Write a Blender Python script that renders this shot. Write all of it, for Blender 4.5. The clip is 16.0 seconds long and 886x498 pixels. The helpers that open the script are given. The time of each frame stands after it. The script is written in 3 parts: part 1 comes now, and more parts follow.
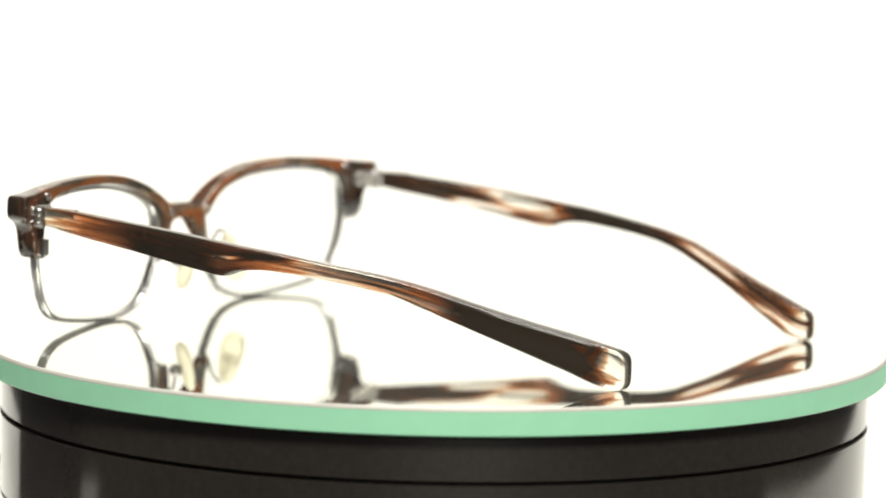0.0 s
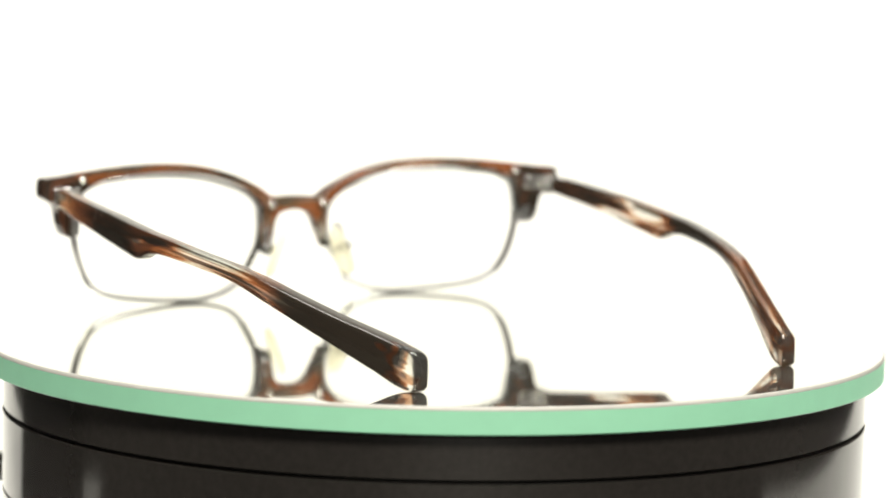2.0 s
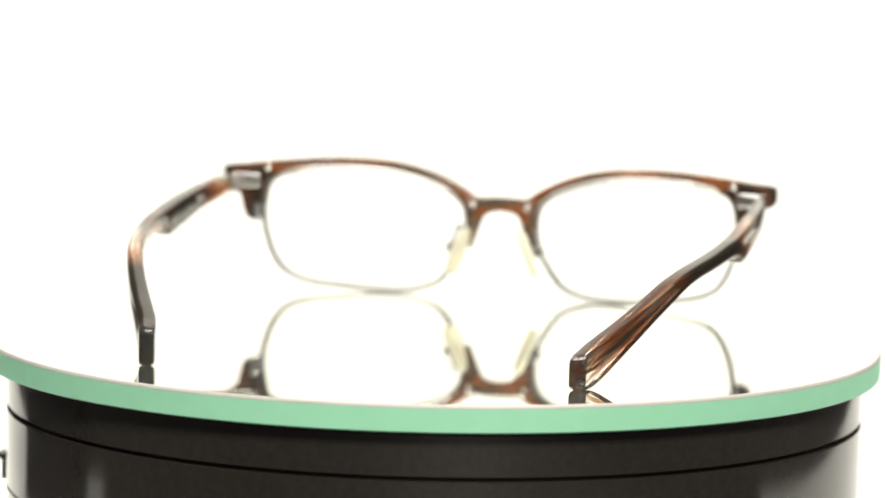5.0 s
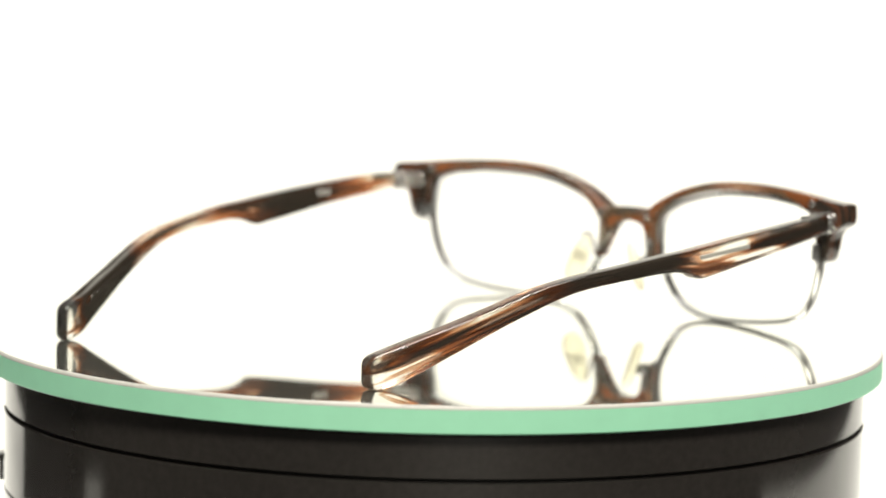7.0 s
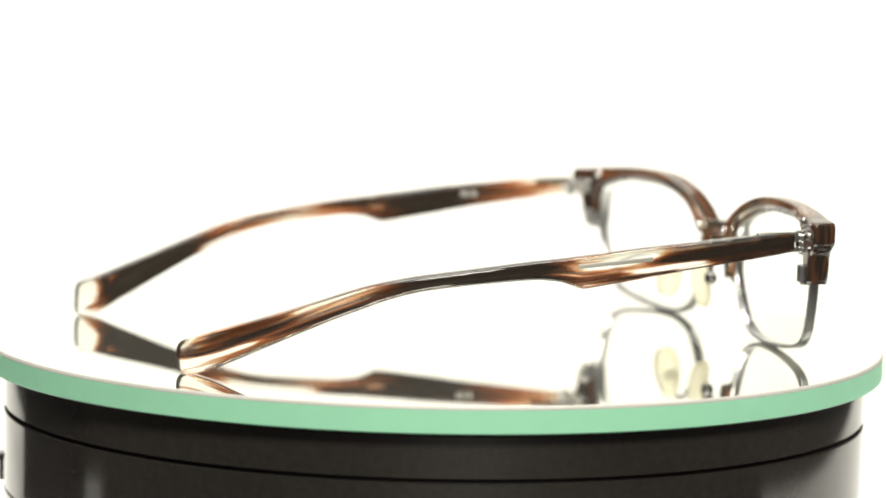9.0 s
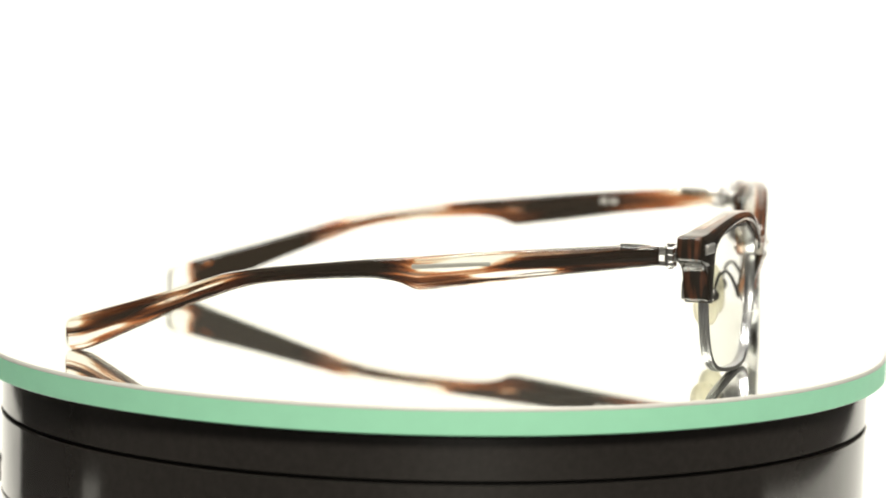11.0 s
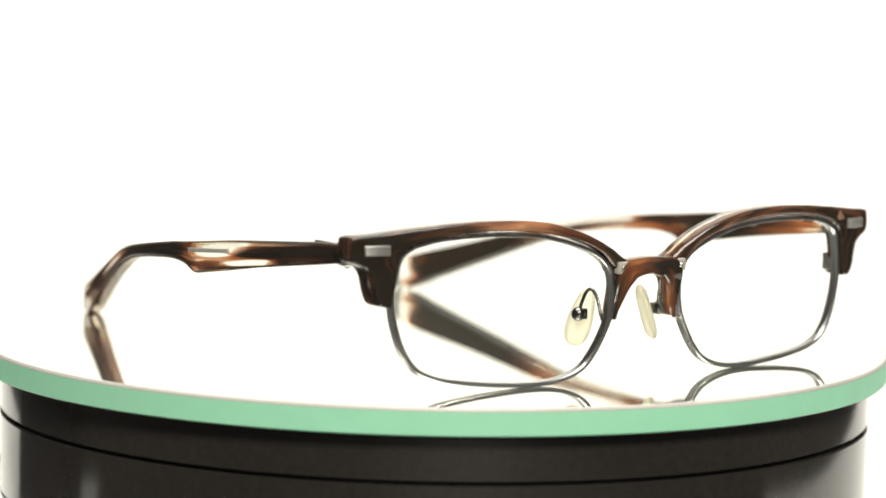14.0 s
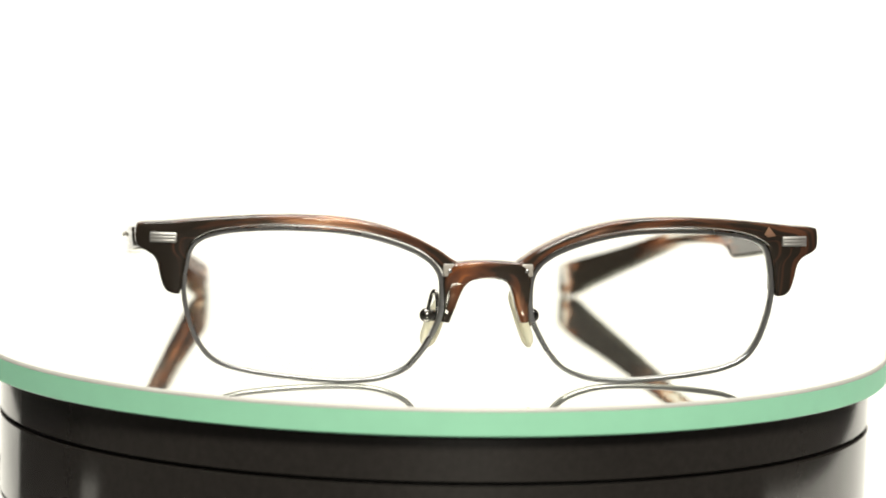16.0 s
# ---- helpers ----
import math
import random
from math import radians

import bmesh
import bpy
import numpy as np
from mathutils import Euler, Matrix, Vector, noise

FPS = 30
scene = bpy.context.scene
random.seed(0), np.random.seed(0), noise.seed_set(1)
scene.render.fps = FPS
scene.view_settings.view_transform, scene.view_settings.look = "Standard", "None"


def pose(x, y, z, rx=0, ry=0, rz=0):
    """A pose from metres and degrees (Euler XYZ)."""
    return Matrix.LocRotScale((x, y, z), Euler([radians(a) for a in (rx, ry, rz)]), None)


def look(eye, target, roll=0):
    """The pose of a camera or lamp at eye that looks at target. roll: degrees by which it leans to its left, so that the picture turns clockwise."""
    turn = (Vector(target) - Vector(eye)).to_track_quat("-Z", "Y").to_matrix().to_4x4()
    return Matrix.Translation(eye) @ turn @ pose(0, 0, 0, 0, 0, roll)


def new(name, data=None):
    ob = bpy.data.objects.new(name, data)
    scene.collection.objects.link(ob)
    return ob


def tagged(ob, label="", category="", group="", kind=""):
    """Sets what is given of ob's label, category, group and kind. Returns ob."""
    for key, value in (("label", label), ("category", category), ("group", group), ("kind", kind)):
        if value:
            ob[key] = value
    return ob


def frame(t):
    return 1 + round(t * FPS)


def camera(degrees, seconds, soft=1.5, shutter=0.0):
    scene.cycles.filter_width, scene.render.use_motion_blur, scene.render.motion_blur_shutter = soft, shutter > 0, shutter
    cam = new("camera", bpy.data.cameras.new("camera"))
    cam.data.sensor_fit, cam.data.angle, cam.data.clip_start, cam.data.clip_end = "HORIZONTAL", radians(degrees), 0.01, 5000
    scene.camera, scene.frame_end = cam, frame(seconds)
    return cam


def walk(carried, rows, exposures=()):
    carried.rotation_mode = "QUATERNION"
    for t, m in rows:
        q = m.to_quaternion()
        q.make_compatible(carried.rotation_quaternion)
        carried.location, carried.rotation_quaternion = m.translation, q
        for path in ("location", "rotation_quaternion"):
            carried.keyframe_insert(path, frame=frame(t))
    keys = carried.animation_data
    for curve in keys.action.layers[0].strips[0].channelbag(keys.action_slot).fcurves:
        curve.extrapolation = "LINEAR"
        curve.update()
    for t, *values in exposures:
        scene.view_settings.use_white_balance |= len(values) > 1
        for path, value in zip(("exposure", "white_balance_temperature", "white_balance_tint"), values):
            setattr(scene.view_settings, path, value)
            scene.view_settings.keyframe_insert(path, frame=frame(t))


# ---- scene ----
MM = 0.001

# ---- camera: on a stand, easing back a little while its focus moves away ----
cam = camera(16.78, 16.0, soft=1.7)
PITCH, YAW, ROLL = radians(-6.26), radians(-0.156), 1.29
AHEAD = Vector((-math.sin(YAW) * math.cos(PITCH), math.cos(YAW) * math.cos(PITCH), math.sin(PITCH)))
EYE = Vector((0.0, -0.6608, 0.0924))


def stand(scale):
    """The camera's pose where the turntable's middle looks that much smaller."""
    eye = EYE - AHEAD * (0.668 / scale - 0.668)
    return look(eye, eye + AHEAD, ROLL)


walk(cam, [(0.0, stand(1.0)), (1.2, stand(1.0)), (2.4, stand(0.992)), (3.2, stand(0.992)), (3.5, stand(0.982)),
           (4.2, stand(0.982)), (6.3, stand(0.990)), (9.2, stand(0.990)), (11.3, stand(0.998)), (12.5, stand(1.0)), (16.0, stand(1.0))])
cam.data.dof.use_dof = True
cam.data.dof.focus_distance = 0.609
cam.data.dof.aperture_fstop = 13.0

# ---- light: one large soft lamp over the table, a ceiling lamp and an added backdrop fill, in a dim room ----
world = bpy.data.worlds.new("room_air")
scene.world = world
world.use_nodes = True
world.node_tree.nodes["Background"].inputs["Color"].default_value = (1.0, 0.96, 0.92, 1)
world.node_tree.nodes["Background"].inputs["Strength"].default_value = 0.05


def soft_lamp(name, place, target, wide, deep, watts, colour):
    data = bpy.data.lights.new(name, "AREA")
    data.shape, data.size, data.size_y, data.energy, data.color = "RECTANGLE", wide, deep, watts, colour
    ob = new(name, data)
    ob.matrix_world = look(place, target)
    return ob


soft_lamp("softbox_overhead", (0.0, -0.05, 0.95), (0.0, 0.02, 0.0), 0.8, 0.55, 18.0, (1.0, 0.975, 0.91))
soft_lamp("ceiling_lamp", (0.30, -2.0, 1.35), (0.0, 0.0, 0.0), 0.6, 0.5, 46.0, (1.0, 0.96, 0.84))
# added fill with no known source, only to bring the paper up to white
soft_lamp("backdrop_fill", (0.0, 0.05, 1.25), (0.0, 0.85, 0.25), 1.1, 0.35, 3.0, (1.0, 0.98, 0.92))


# ---- materials ----
def material(name):
    m = bpy.data.materials.new(name)
    m.use_nodes = True
    return m, m.node_tree.nodes, m.node_tree.links, m.node_tree.nodes["Principled BSDF"]


def ramp(nodes, stops):
    r = nodes.new("ShaderNodeValToRGB")
    el = r.color_ramp.elements
    while len(el) > 1:
        el.remove(el[-1])
    el[0].position = stops[0][0]
    el[0].color = (*stops[0][1], 1)
    for p, c in stops[1:]:
        e = el.new(p)
        e.color = (*c, 1)
    return r


def grey(v):
    return (v, v, v)


def noise_at(nodes, links, coord, scale, size, detail=3.0, rough=0.5):
    mp = nodes.new("ShaderNodeMapping")
    mp.inputs["Scale"].default_value = scale
    links.new(coord, mp.inputs["Vector"])
    n = nodes.new("ShaderNodeTexNoise")
    n.inputs["Scale"].default_value = size
    n.inputs["Detail"].default_value = detail
    n.inputs["Roughness"].default_value = rough
    links.new(mp.outputs["Vector"], n.inputs["Vector"])
    return n.outputs["Fac"]


def maths(nodes, links, op, a, b):
    n = nodes.new("ShaderNodeMath")
    n.operation = op
    for k, v in enumerate((a, b)):
        if isinstance(v, (int, float)):
            n.inputs[k].default_value = v
        else:
            links.new(v, n.inputs[k])
    return n.outputs[0]


def plain(name, colour, rough=0.4, metal=0.0, spread=0.04, size=60.0, bump=0.02, coat=0.0, rough_spread=0.06):
    """A surface with two scales of unevenness in its colour, gloss and relief."""
    m, nodes, links, p = material(name)
    co = nodes.new("ShaderNodeTexCoord").outputs["Object"]
    big = noise_at(nodes, links, co, (1, 1, 1), size * 0.15, 2)
    fine = noise_at(nodes, links, co, (1, 1, 1), size * 4, 4)
    both = maths(nodes, links, "ADD", maths(nodes, links, "MULTIPLY", big, 0.6), maths(nodes, links, "MULTIPLY", fine, 0.4))
    r = ramp(nodes, [(0.3, tuple(max(0.0, c * (1 - spread)) for c in colour)), (0.7, tuple(min(1.0, c * (1 + spread)) for c in colour))])
    links.new(both, r.inputs["Fac"])
    links.new(r.outputs["Color"], p.inputs["Base Color"])
    p.inputs["Metallic"].default_value = metal
    links.new(maths(nodes, links, "ADD", maths(nodes, links, "MULTIPLY", big, rough_spread), rough - rough_spread / 2), p.inputs["Roughness"])
    p.inputs["Coat Weight"].default_value = coat
    if bump:
        b = nodes.new("ShaderNodeBump")
        b.inputs["Strength"].default_value = bump
        b.inputs["Distance"].default_value = 0.0003
        links.new(fine, b.inputs["Height"])
        links.new(b.outputs["Normal"], p.inputs["Normal"])
    return m


CLEAR, HONEY, AMBER, BROWN, BLACK = (0.93, 0.92, 0.875), (0.64, 0.54, 0.37), (0.42, 0.135, 0.045), (0.14, 0.055, 0.030), (0.028, 0.022, 0.017)


def acetate(name, stops, grain, amount=0.30, warp=0.006, layered=False, solid=0.0, flames=()):
    """Polished tortoise acetate: clear, honey, amber and black streaks that run with the grain of the sheet. stops: (metres along the grain, density);
    flames: long soft-edged streaks in it, (along, up, half length, half height in millimetres, change of density); solid: how far out the sheet is dark right through."""
    m, nodes, links, p = material(name)
    at = nodes.new("ShaderNodeAttribute")
    at.attribute_name = "grain"
    co = at.outputs["Vector"]
    split = nodes.new("ShaderNodeSeparateXYZ")
    links.new(co, split.inputs["Vector"])
    lo, hi = stops[0][0], stops[-1][0]
    wander = noise_at(nodes, links, co, grain, 330.0, 1.0)
    shifted = maths(nodes, links, "ADD", split.outputs[1], maths(nodes, links, "MULTIPLY", maths(nodes, links, "SUBTRACT", wander, 0.5), warp * 2))
    along = maths(nodes, links, "DIVIDE", maths(nodes, links, "SUBTRACT", shifted, lo), hi - lo)
    base = ramp(nodes, [((y - lo) / (hi - lo), grey(d)) for y, d in stops])
    links.new(along, base.inputs["Fac"])
    streak = noise_at(nodes, links, co, grain, 620.0, 3.0, 0.5)
    thread = noise_at(nodes, links, co, tuple(g * 2.5 for g in grain), 500.0, 2.0)
    mix = maths(nodes, links, "ADD", maths(nodes, links, "MULTIPLY", maths(nodes, links, "SUBTRACT", streak, 0.5), amount * 3.2),
                maths(nodes, links, "MULTIPLY", maths(nodes, links, "SUBTRACT", thread, 0.5), amount * 1.5))
    dens = maths(nodes, links, "ADD", base.outputs["Color"], mix)
    if flames:
        spot = nodes.new("ShaderNodeCombineXYZ")
        links.new(maths(nodes, links, "ADD", split.outputs[1], maths(nodes, links, "MULTIPLY", maths(nodes, links, "SUBTRACT", streak, 0.5), 0.004)), spot.inputs[1])
        links.new(maths(nodes, links, "ADD", split.outputs[2], maths(nodes, links, "MULTIPLY", maths(nodes, links, "SUBTRACT", wander, 0.5), 0.0022)), spot.inputs[2])
    for at_y, at_z, long, high, change in flames:
        off = nodes.new("ShaderNodeVectorMath")
        off.operation = "SUBTRACT"
        off.inputs[1].default_value = (0.0, at_y * MM, at_z * MM)
        links.new(spot.outputs["Vector"], off.inputs[0])
        fit_to = nodes.new("ShaderNodeVectorMath")
        fit_to.operation = "MULTIPLY"
        fit_to.inputs[1].default_value = (0.0, 1 / (long * MM), 1 / (high * MM))
        links.new(off.outputs["Vector"], fit_to.inputs[0])
        far = nodes.new("ShaderNodeVectorMath")
        far.operation = "LENGTH"
        links.new(fit_to.outputs["Vector"], far.inputs[0])
        fade = nodes.new("ShaderNodeMapRange")
        fade.interpolation_type = "SMOOTHSTEP"
        fade.inputs["From Min"].default_value, fade.inputs["From Max"].default_value = 0.45, 1.25
        fade.inputs["To Min"].default_value, fade.inputs["To Max"].default_value = change, 0.0
        links.new(far.outputs["Value"], fade.inputs["Value"])
        dens = maths(nodes, links, "ADD", dens, fade.outputs["Result"])
    if layered:
        # the sheet is laminated: tortoise in front, clear behind; the back face is tinted with the brown that shows
        # through
        across = maths(nodes, links, "ADD", maths(nodes, links, "DIVIDE", split.outputs[0], 6 * MM), 0.5)
        depth = ramp(nodes, [(0.15, grey(0.64)), (0.22, grey(0.52)), (0.47, grey(0.52)), (0.6, grey(1.0))])
        links.new(across, depth.inputs["Fac"])
        dens = maths(nodes, links, "MULTIPLY", dens, depth.outputs["Color"])
    if solid:
        ends = nodes.new("ShaderNodeMapRange")
        ends.inputs["From Min"].default_value, ends.inputs["From Max"].default_value = solid, solid + 0.003
        ends.inputs["To Min"].default_value, ends.inputs["To Max"].default_value = 0.0, 0.75
        links.new(maths(nodes, links, "ABSOLUTE", split.outputs[1], 0.0), ends.inputs["Value"])
        dens = maths(nodes, links, "MAXIMUM", dens, maths(nodes, links, "ADD", ends.outputs["Result"], maths(nodes, links, "MULTIPLY", mix, 0.8)))
    colour = ramp(nodes, [(0.0, CLEAR), (0.36, CLEAR), (0.42, HONEY), (0.465, AMBER), (0.61, BROWN), (0.78, BLACK)])
    links.new(dens, colour.inputs["Fac"])
    links.new(colour.outputs["Color"], p.inputs["Base Color"])
    see = ramp(nodes, [(0.40, grey(0.97)), (0.50, grey(0.45)), (0.70, grey(0.08))] if layered else [(0.45, grey(0.97)), (0.65, grey(0.6)), (0.85, grey(0.1))])
    links.new(dens, see.inputs["Fac"])
    links.new(see.outputs["Color"], p.inputs["Transmission Weight"])
    p.inputs["IOR"].default_value = 1.49
    p.inputs["Roughness"].default_value = 0.06
    b = nodes.new("ShaderNodeBump")
    b.inputs["Strength"].default_value = 0.05
    b.inputs["Distance"].default_value = 0.0002
    links.new(streak, b.inputs["Height"])
    links.new(b.outputs["Normal"], p.inputs["Normal"])
    return m


# the short flame at -58 paints the glint beside the notch as clear acetate
TEMPLE_LEFT = acetate("tortoise_acetate_left_arm", [
    (-0.142, 0.10), (-0.1345, 0.14), (-0.1328, 0.50), (-0.1305, 0.98), (-0.110, 0.95), (-0.103, 0.60), (-0.095, 0.44), (-0.078, 0.415), (-0.070, 0.54),
    (-0.062, 0.66), (-0.056, 0.72), (-0.050, 0.84), (-0.036, 0.80), (-0.027, 0.66), (-0.018, 0.49), (-0.010, 0.40)], (1.0, 0.035, 1.0), amount=0.20, warp=0.003, flames=[
        (-18, 1.3, 15, 1.0, -0.07), (-30, -1.6, 8, 1.0, -0.14), (-58, 0.5, 4.0, 0.6, -0.36), (-66, 0.9, 8, 0.8, 0.25), (-84, 1.0, 14, 0.6, -0.35),
        (-87, 0.1, 15, 0.35, 0.30), (-100, -1.6, 9, 0.7, -0.45), (-129.5, 2.2, 1.6, 1.0, -0.45), (-134.0, -2.6, 2.6, 1.0, 0.40)])
TEMPLE_RIGHT = acetate("tortoise_acetate_right_arm", [
    (-0.142, 0.28), (-0.1345, 0.34), (-0.130, 0.54), (-0.120, 0.58), (-0.111, 0.48), (-0.101, 0.52), (-0.093, 0.72), (-0.082, 0.90), (-0.067, 0.95), (-0.062, 0.64),
    (-0.058, 0.46), (-0.044, 0.44), (-0.036, 0.60), (-0.028, 0.74), (-0.010, 0.78)], (1.0, 0.035, 1.0), flames=[
        (-26, 2.1, 17, 0.5, -0.55), (-49, 1.0, 11, 1.2, -0.28), (-33, 0.2, 11, 0.8, 0.25), (-55, -1.5, 8, 0.8, 0.22), (-36, -1.6, 10, 0.7, -0.5), (-58, -3.2, 5, 0.5, -0.4),
        (-42, -2.5, 14, 0.35, 0.30), (-106, 0.4, 13, 0.6, -0.26), (-108, -1.5, 10, 0.6, 0.30), (-122, 1.3, 11, 0.9, 0.22), (-129, -1.4, 9, 0.8, -0.42), (-134, 0.2, 6, 0.45, 0.34)])
BROW = acetate("tortoise_acetate_brow", [
    (-0.070, 0.80), (-0.0585, 0.79), (-0.055, 0.75), (-0.050, 0.69), (-0.042, 0.71), (-0.034, 0.67), (-0.028, 0.71), (-0.022, 0.60), (-0.016, 0.70), (-0.009, 0.74),
    (0.009, 0.75), (0.014, 0.76), (0.020, 0.70), (0.026, 0.64), (0.033, 0.50), (0.038, 0.60), (0.043, 0.68), (0.048, 0.65), (0.053, 0.72), (0.0585, 0.79), (0.070, 0.80)],
               (1.0, 0.08, 0.8), amount=0.20, warp=0.005, layered=True, solid=0.0555)
BRIDGE = acetate("tortoise_acetate_bridge", [(-0.014, 0.58), (-0.008, 0.70), (-0.004, 0.77), (-0.001, 0.72), (0.002, 0.66), (0.008, 0.70), (0.014, 0.76)], (0.5, 0.12, 0.5),
                 amount=0.20, warp=0.003, layered=True)
RIM_METAL = plain("brushed_gunmetal", (0.53, 0.535, 0.545), 0.28, 1.0, 0.10, 300.0, 0.03)
BRIGHT_METAL = plain("bright_nickel", (0.78, 0.77, 0.75), 0.26, 1.0, 0.06, 300.0, 0.02)
PLAQUE_METAL = plain("satin_nickel", (0.74, 0.73, 0.71), 0.46, 1.0, 0.06, 300.0, 0.02)
DARK_METAL = plain("dark_steel", (0.16, 0.155, 0.15), 0.25, 1.0, 0.10, 300.0, 0.03)
BLACK_GLOSS = plain("black_gloss_plastic", (0.031, 0.0275, 0.0255), 0.10, 0.0, 0.25, 160.0, 0.008, rough_spread=0.06)
BLACK_MATT = plain("black_matt_plastic", (0.006, 0.006, 0.006), 0.6, 0.0, 0.2, 60.0, 0.05)
GREEN_EDGE = plain("green_glass_edge", (0.42, 0.90, 0.62), 0.5, 0.0, 0.05, 50.0, 0.02)
ARRIS = plain("ground_glass_arris", (0.52, 0.51, 0.47), 0.45, 0.0, 0.08, 200.0, 0.05)
SILVER = plain("mirror_silver", (0.795, 0.80, 0.73), 0.012, 0.965, 0.004, 20.0, 0.0, rough_spread=0.006)
PAPER = plain("white_backdrop_paper", (0.86, 0.855, 0.815), 0.7, 0.0, 0.012, 20.0, 0.03)
ROOM = plain("dim_room_paint", (0.175, 0.16, 0.15), 0.8, 0.0, 0.08, 3.0, 0.02)
TABLE_WOOD = plain("dark_table_laminate", (0.035, 0.033, 0.031), 0.5, 0.0, 0.15, 20.0, 0.03)
RIVET_IMAGE = plain("rivet_image_amber", (0.30, 0.17, 0.11), 0.2, 0.0, 0.15, 400.0, 0.02)
PALE_INSET = plain("pale_clear_acetate", (0.42, 0.39, 0.35), 0.15, 0.0, 0.15, 500.0, 0.02)
INLAY = plain("pale_grey_inlay", (0.45, 0.44, 0.40), 0.4, 0.2, 0.06, 400.0, 0.02)
INK = plain("white_print", (0.36, 0.35, 0.33), 0.5, 0.0, 0.05, 500.0, 0.02)


def clear(name, colour, rough, ior, weight):
    m, nodes, links, p = material(name)
    co = nodes.new("ShaderNodeTexCoord").outputs["Object"]
    n = noise_at(nodes, links, co, (1, 1, 1), 220.0, 3.0)
    r = ramp(nodes, [(0.3, tuple(c * 0.985 for c in colour)), (0.7, colour)])
    links.new(n, r.inputs["Fac"])
    links.new(r.outputs["Color"], p.inputs["Base Color"])
    p.inputs["Transmission Weight"].default_value = weight
    p.inputs["IOR"].default_value = ior
    p.inputs["Roughness"].default_value = rough
    return m



def coated_lens(name):
    """Clear coated plastic: nearly all light passes, and a little is mirrored."""
    m, nodes, links, p = material(name)
    nodes.remove(p)
    through_it, gloss, mix = nodes.new("ShaderNodeBsdfTransparent"), nodes.new("ShaderNodeBsdfGlossy"), nodes.new("ShaderNodeMixShader")
    through_it.inputs["Color"].default_value = (0.996, 0.996, 0.990, 1)
    gloss.inputs["Roughness"].default_value = 0.01
    lw = nodes.new("ShaderNodeLayerWeight")
    lw.inputs["Blend"].default_value = 0.5
    rise = maths(nodes, links, "POWER", lw.outputs["Facing"], 5.0)
    links.new(maths(nodes, links, "ADD", maths(nodes, links, "MULTIPLY", rise, 0.35), 0.012), mix.inputs["Fac"])
    links.new(through_it.outputs["BSDF"], mix.inputs[1])
    links.new(gloss.outputs["BSDF"], mix.inputs[2])
    links.new(mix.outputs["Shader"], nodes["Material Output"].inputs["Surface"])
    return m


LENS = coated_lens("clear_lens_plastic")
PAD = clear("cream_silicone", (0.985, 0.955, 0.79), 0.35, 1.25, 0.60)


# ---- mesh helpers ----
def part(name, bm, mat, parent=None, label="", sharp=42):
    me = bpy.data.meshes.new(name)
    bmesh.ops.recalc_face_normals(bm, faces=bm.faces)
    bm.to_mesh(me)
    bm.free()
    me.set_sharp_from_angle(angle=radians(sharp))
    for m in (mat if isinstance(mat, (list, tuple)) else [mat]):
        me.materials.append(m)
    ob = new(name, me)
    if parent is not None:
        ob.parent = parent
    return tagged(ob, label)


def loft(rings, closed=False, smooth=True, bm=None, grain=None):
    """A skin over equal rings of points, with its ends capped, or closed on itself. grain: rings of the sheet's own coordinates."""
    bm = bm or bmesh.new()
    lay = bm.verts.layers.float_vector.new("grain") if grain else None
    vs = [[bm.verts.new(p) for p in r] for r in rings]
    if grain:
        for row, vals in zip(vs, grain):
            for q, c in zip(row, vals):
                q[lay] = Vector(c)
    n, k = len(vs), len(vs[0])
    for i in range(n if closed else n - 1):
        a, b = vs[i], vs[(i + 1) % n]
        for j in range(k):
            bm.faces.new((a[j], a[(j + 1) % k], b[(j + 1) % k], b[j])).smooth = smooth
    if not closed:
        bm.faces.new(vs[0][::-1])
        bm.faces.new(vs[-1])
    return bm


def box(lo, hi, bevel=0.0, bm=None, seg=2):
    bm = bm or bmesh.new()
    made = bmesh.ops.create_cube(bm, size=1.0)["verts"]
    for q in made:
        q.co = Vector([lo[i] + (q.co[i] + 0.5) * (hi[i] - lo[i]) for i in range(3)])
    if bevel:
        edges = list({e for q in made for e in q.link_edges})
        bmesh.ops.bevel(bm, geom=edges, offset=bevel, segments=seg, affect="EDGES", profile=0.5)
    return bm


def turned(profile, steps=160, bm=None, smooth=True):
    """A solid of revolution about z from (radius, height) pairs, from axis to axis."""
    bm = bm or bmesh.new()
    rows = []
    for r, z in profile:
        if r == 0:
            rows.append([bm.verts.new((0, 0, z))])
        else:
            rows.append([bm.verts.new((r * math.cos(2 * math.pi * i / steps), r * math.sin(2 * math.pi * i / steps), z)) for i in range(steps)])
    for a, b in zip(rows, rows[1:]):
        for i in range(steps):
            j = (i + 1) % steps
            if len(a) == 1 and len(b) == 1:
                continue
            if len(a) == 1:
                f = bm.faces.new((a[0], b[i], b[j]))
            elif len(b) == 1:
                f = bm.faces.new((a[i], b[0], a[j]))
            else:
                f = bm.faces.new((a[i], b[i], b[j], a[j]))
            f.smooth = smooth
    return bm


def spline(points, steps, closed=False):
    """A smooth curve through the points, that many steps between each two."""
    pts = [Vector(p) for p in points]
    n = len(pts)
    out = []
    for i in range(n if closed else n - 1):
        p0 = pts[(i - 1) % n] if closed or i > 0 else pts[0]
        p1, p2 = pts[i], pts[(i + 1) % n]
        p3 = pts[(i + 2) % n] if closed or i + 2 < n else pts[-1]
        for k in range(steps):
            t = k / steps
            out.append(0.5 * ((2 * p1) + (p2 - p0) * t + (2 * p0 - 5 * p1 + 4 * p2 - p3) * t * t + (3 * p1 - p0 - 3 * p2 + p3) * t ** 3))
    if not closed:
        out.append(pts[-1])
    return out


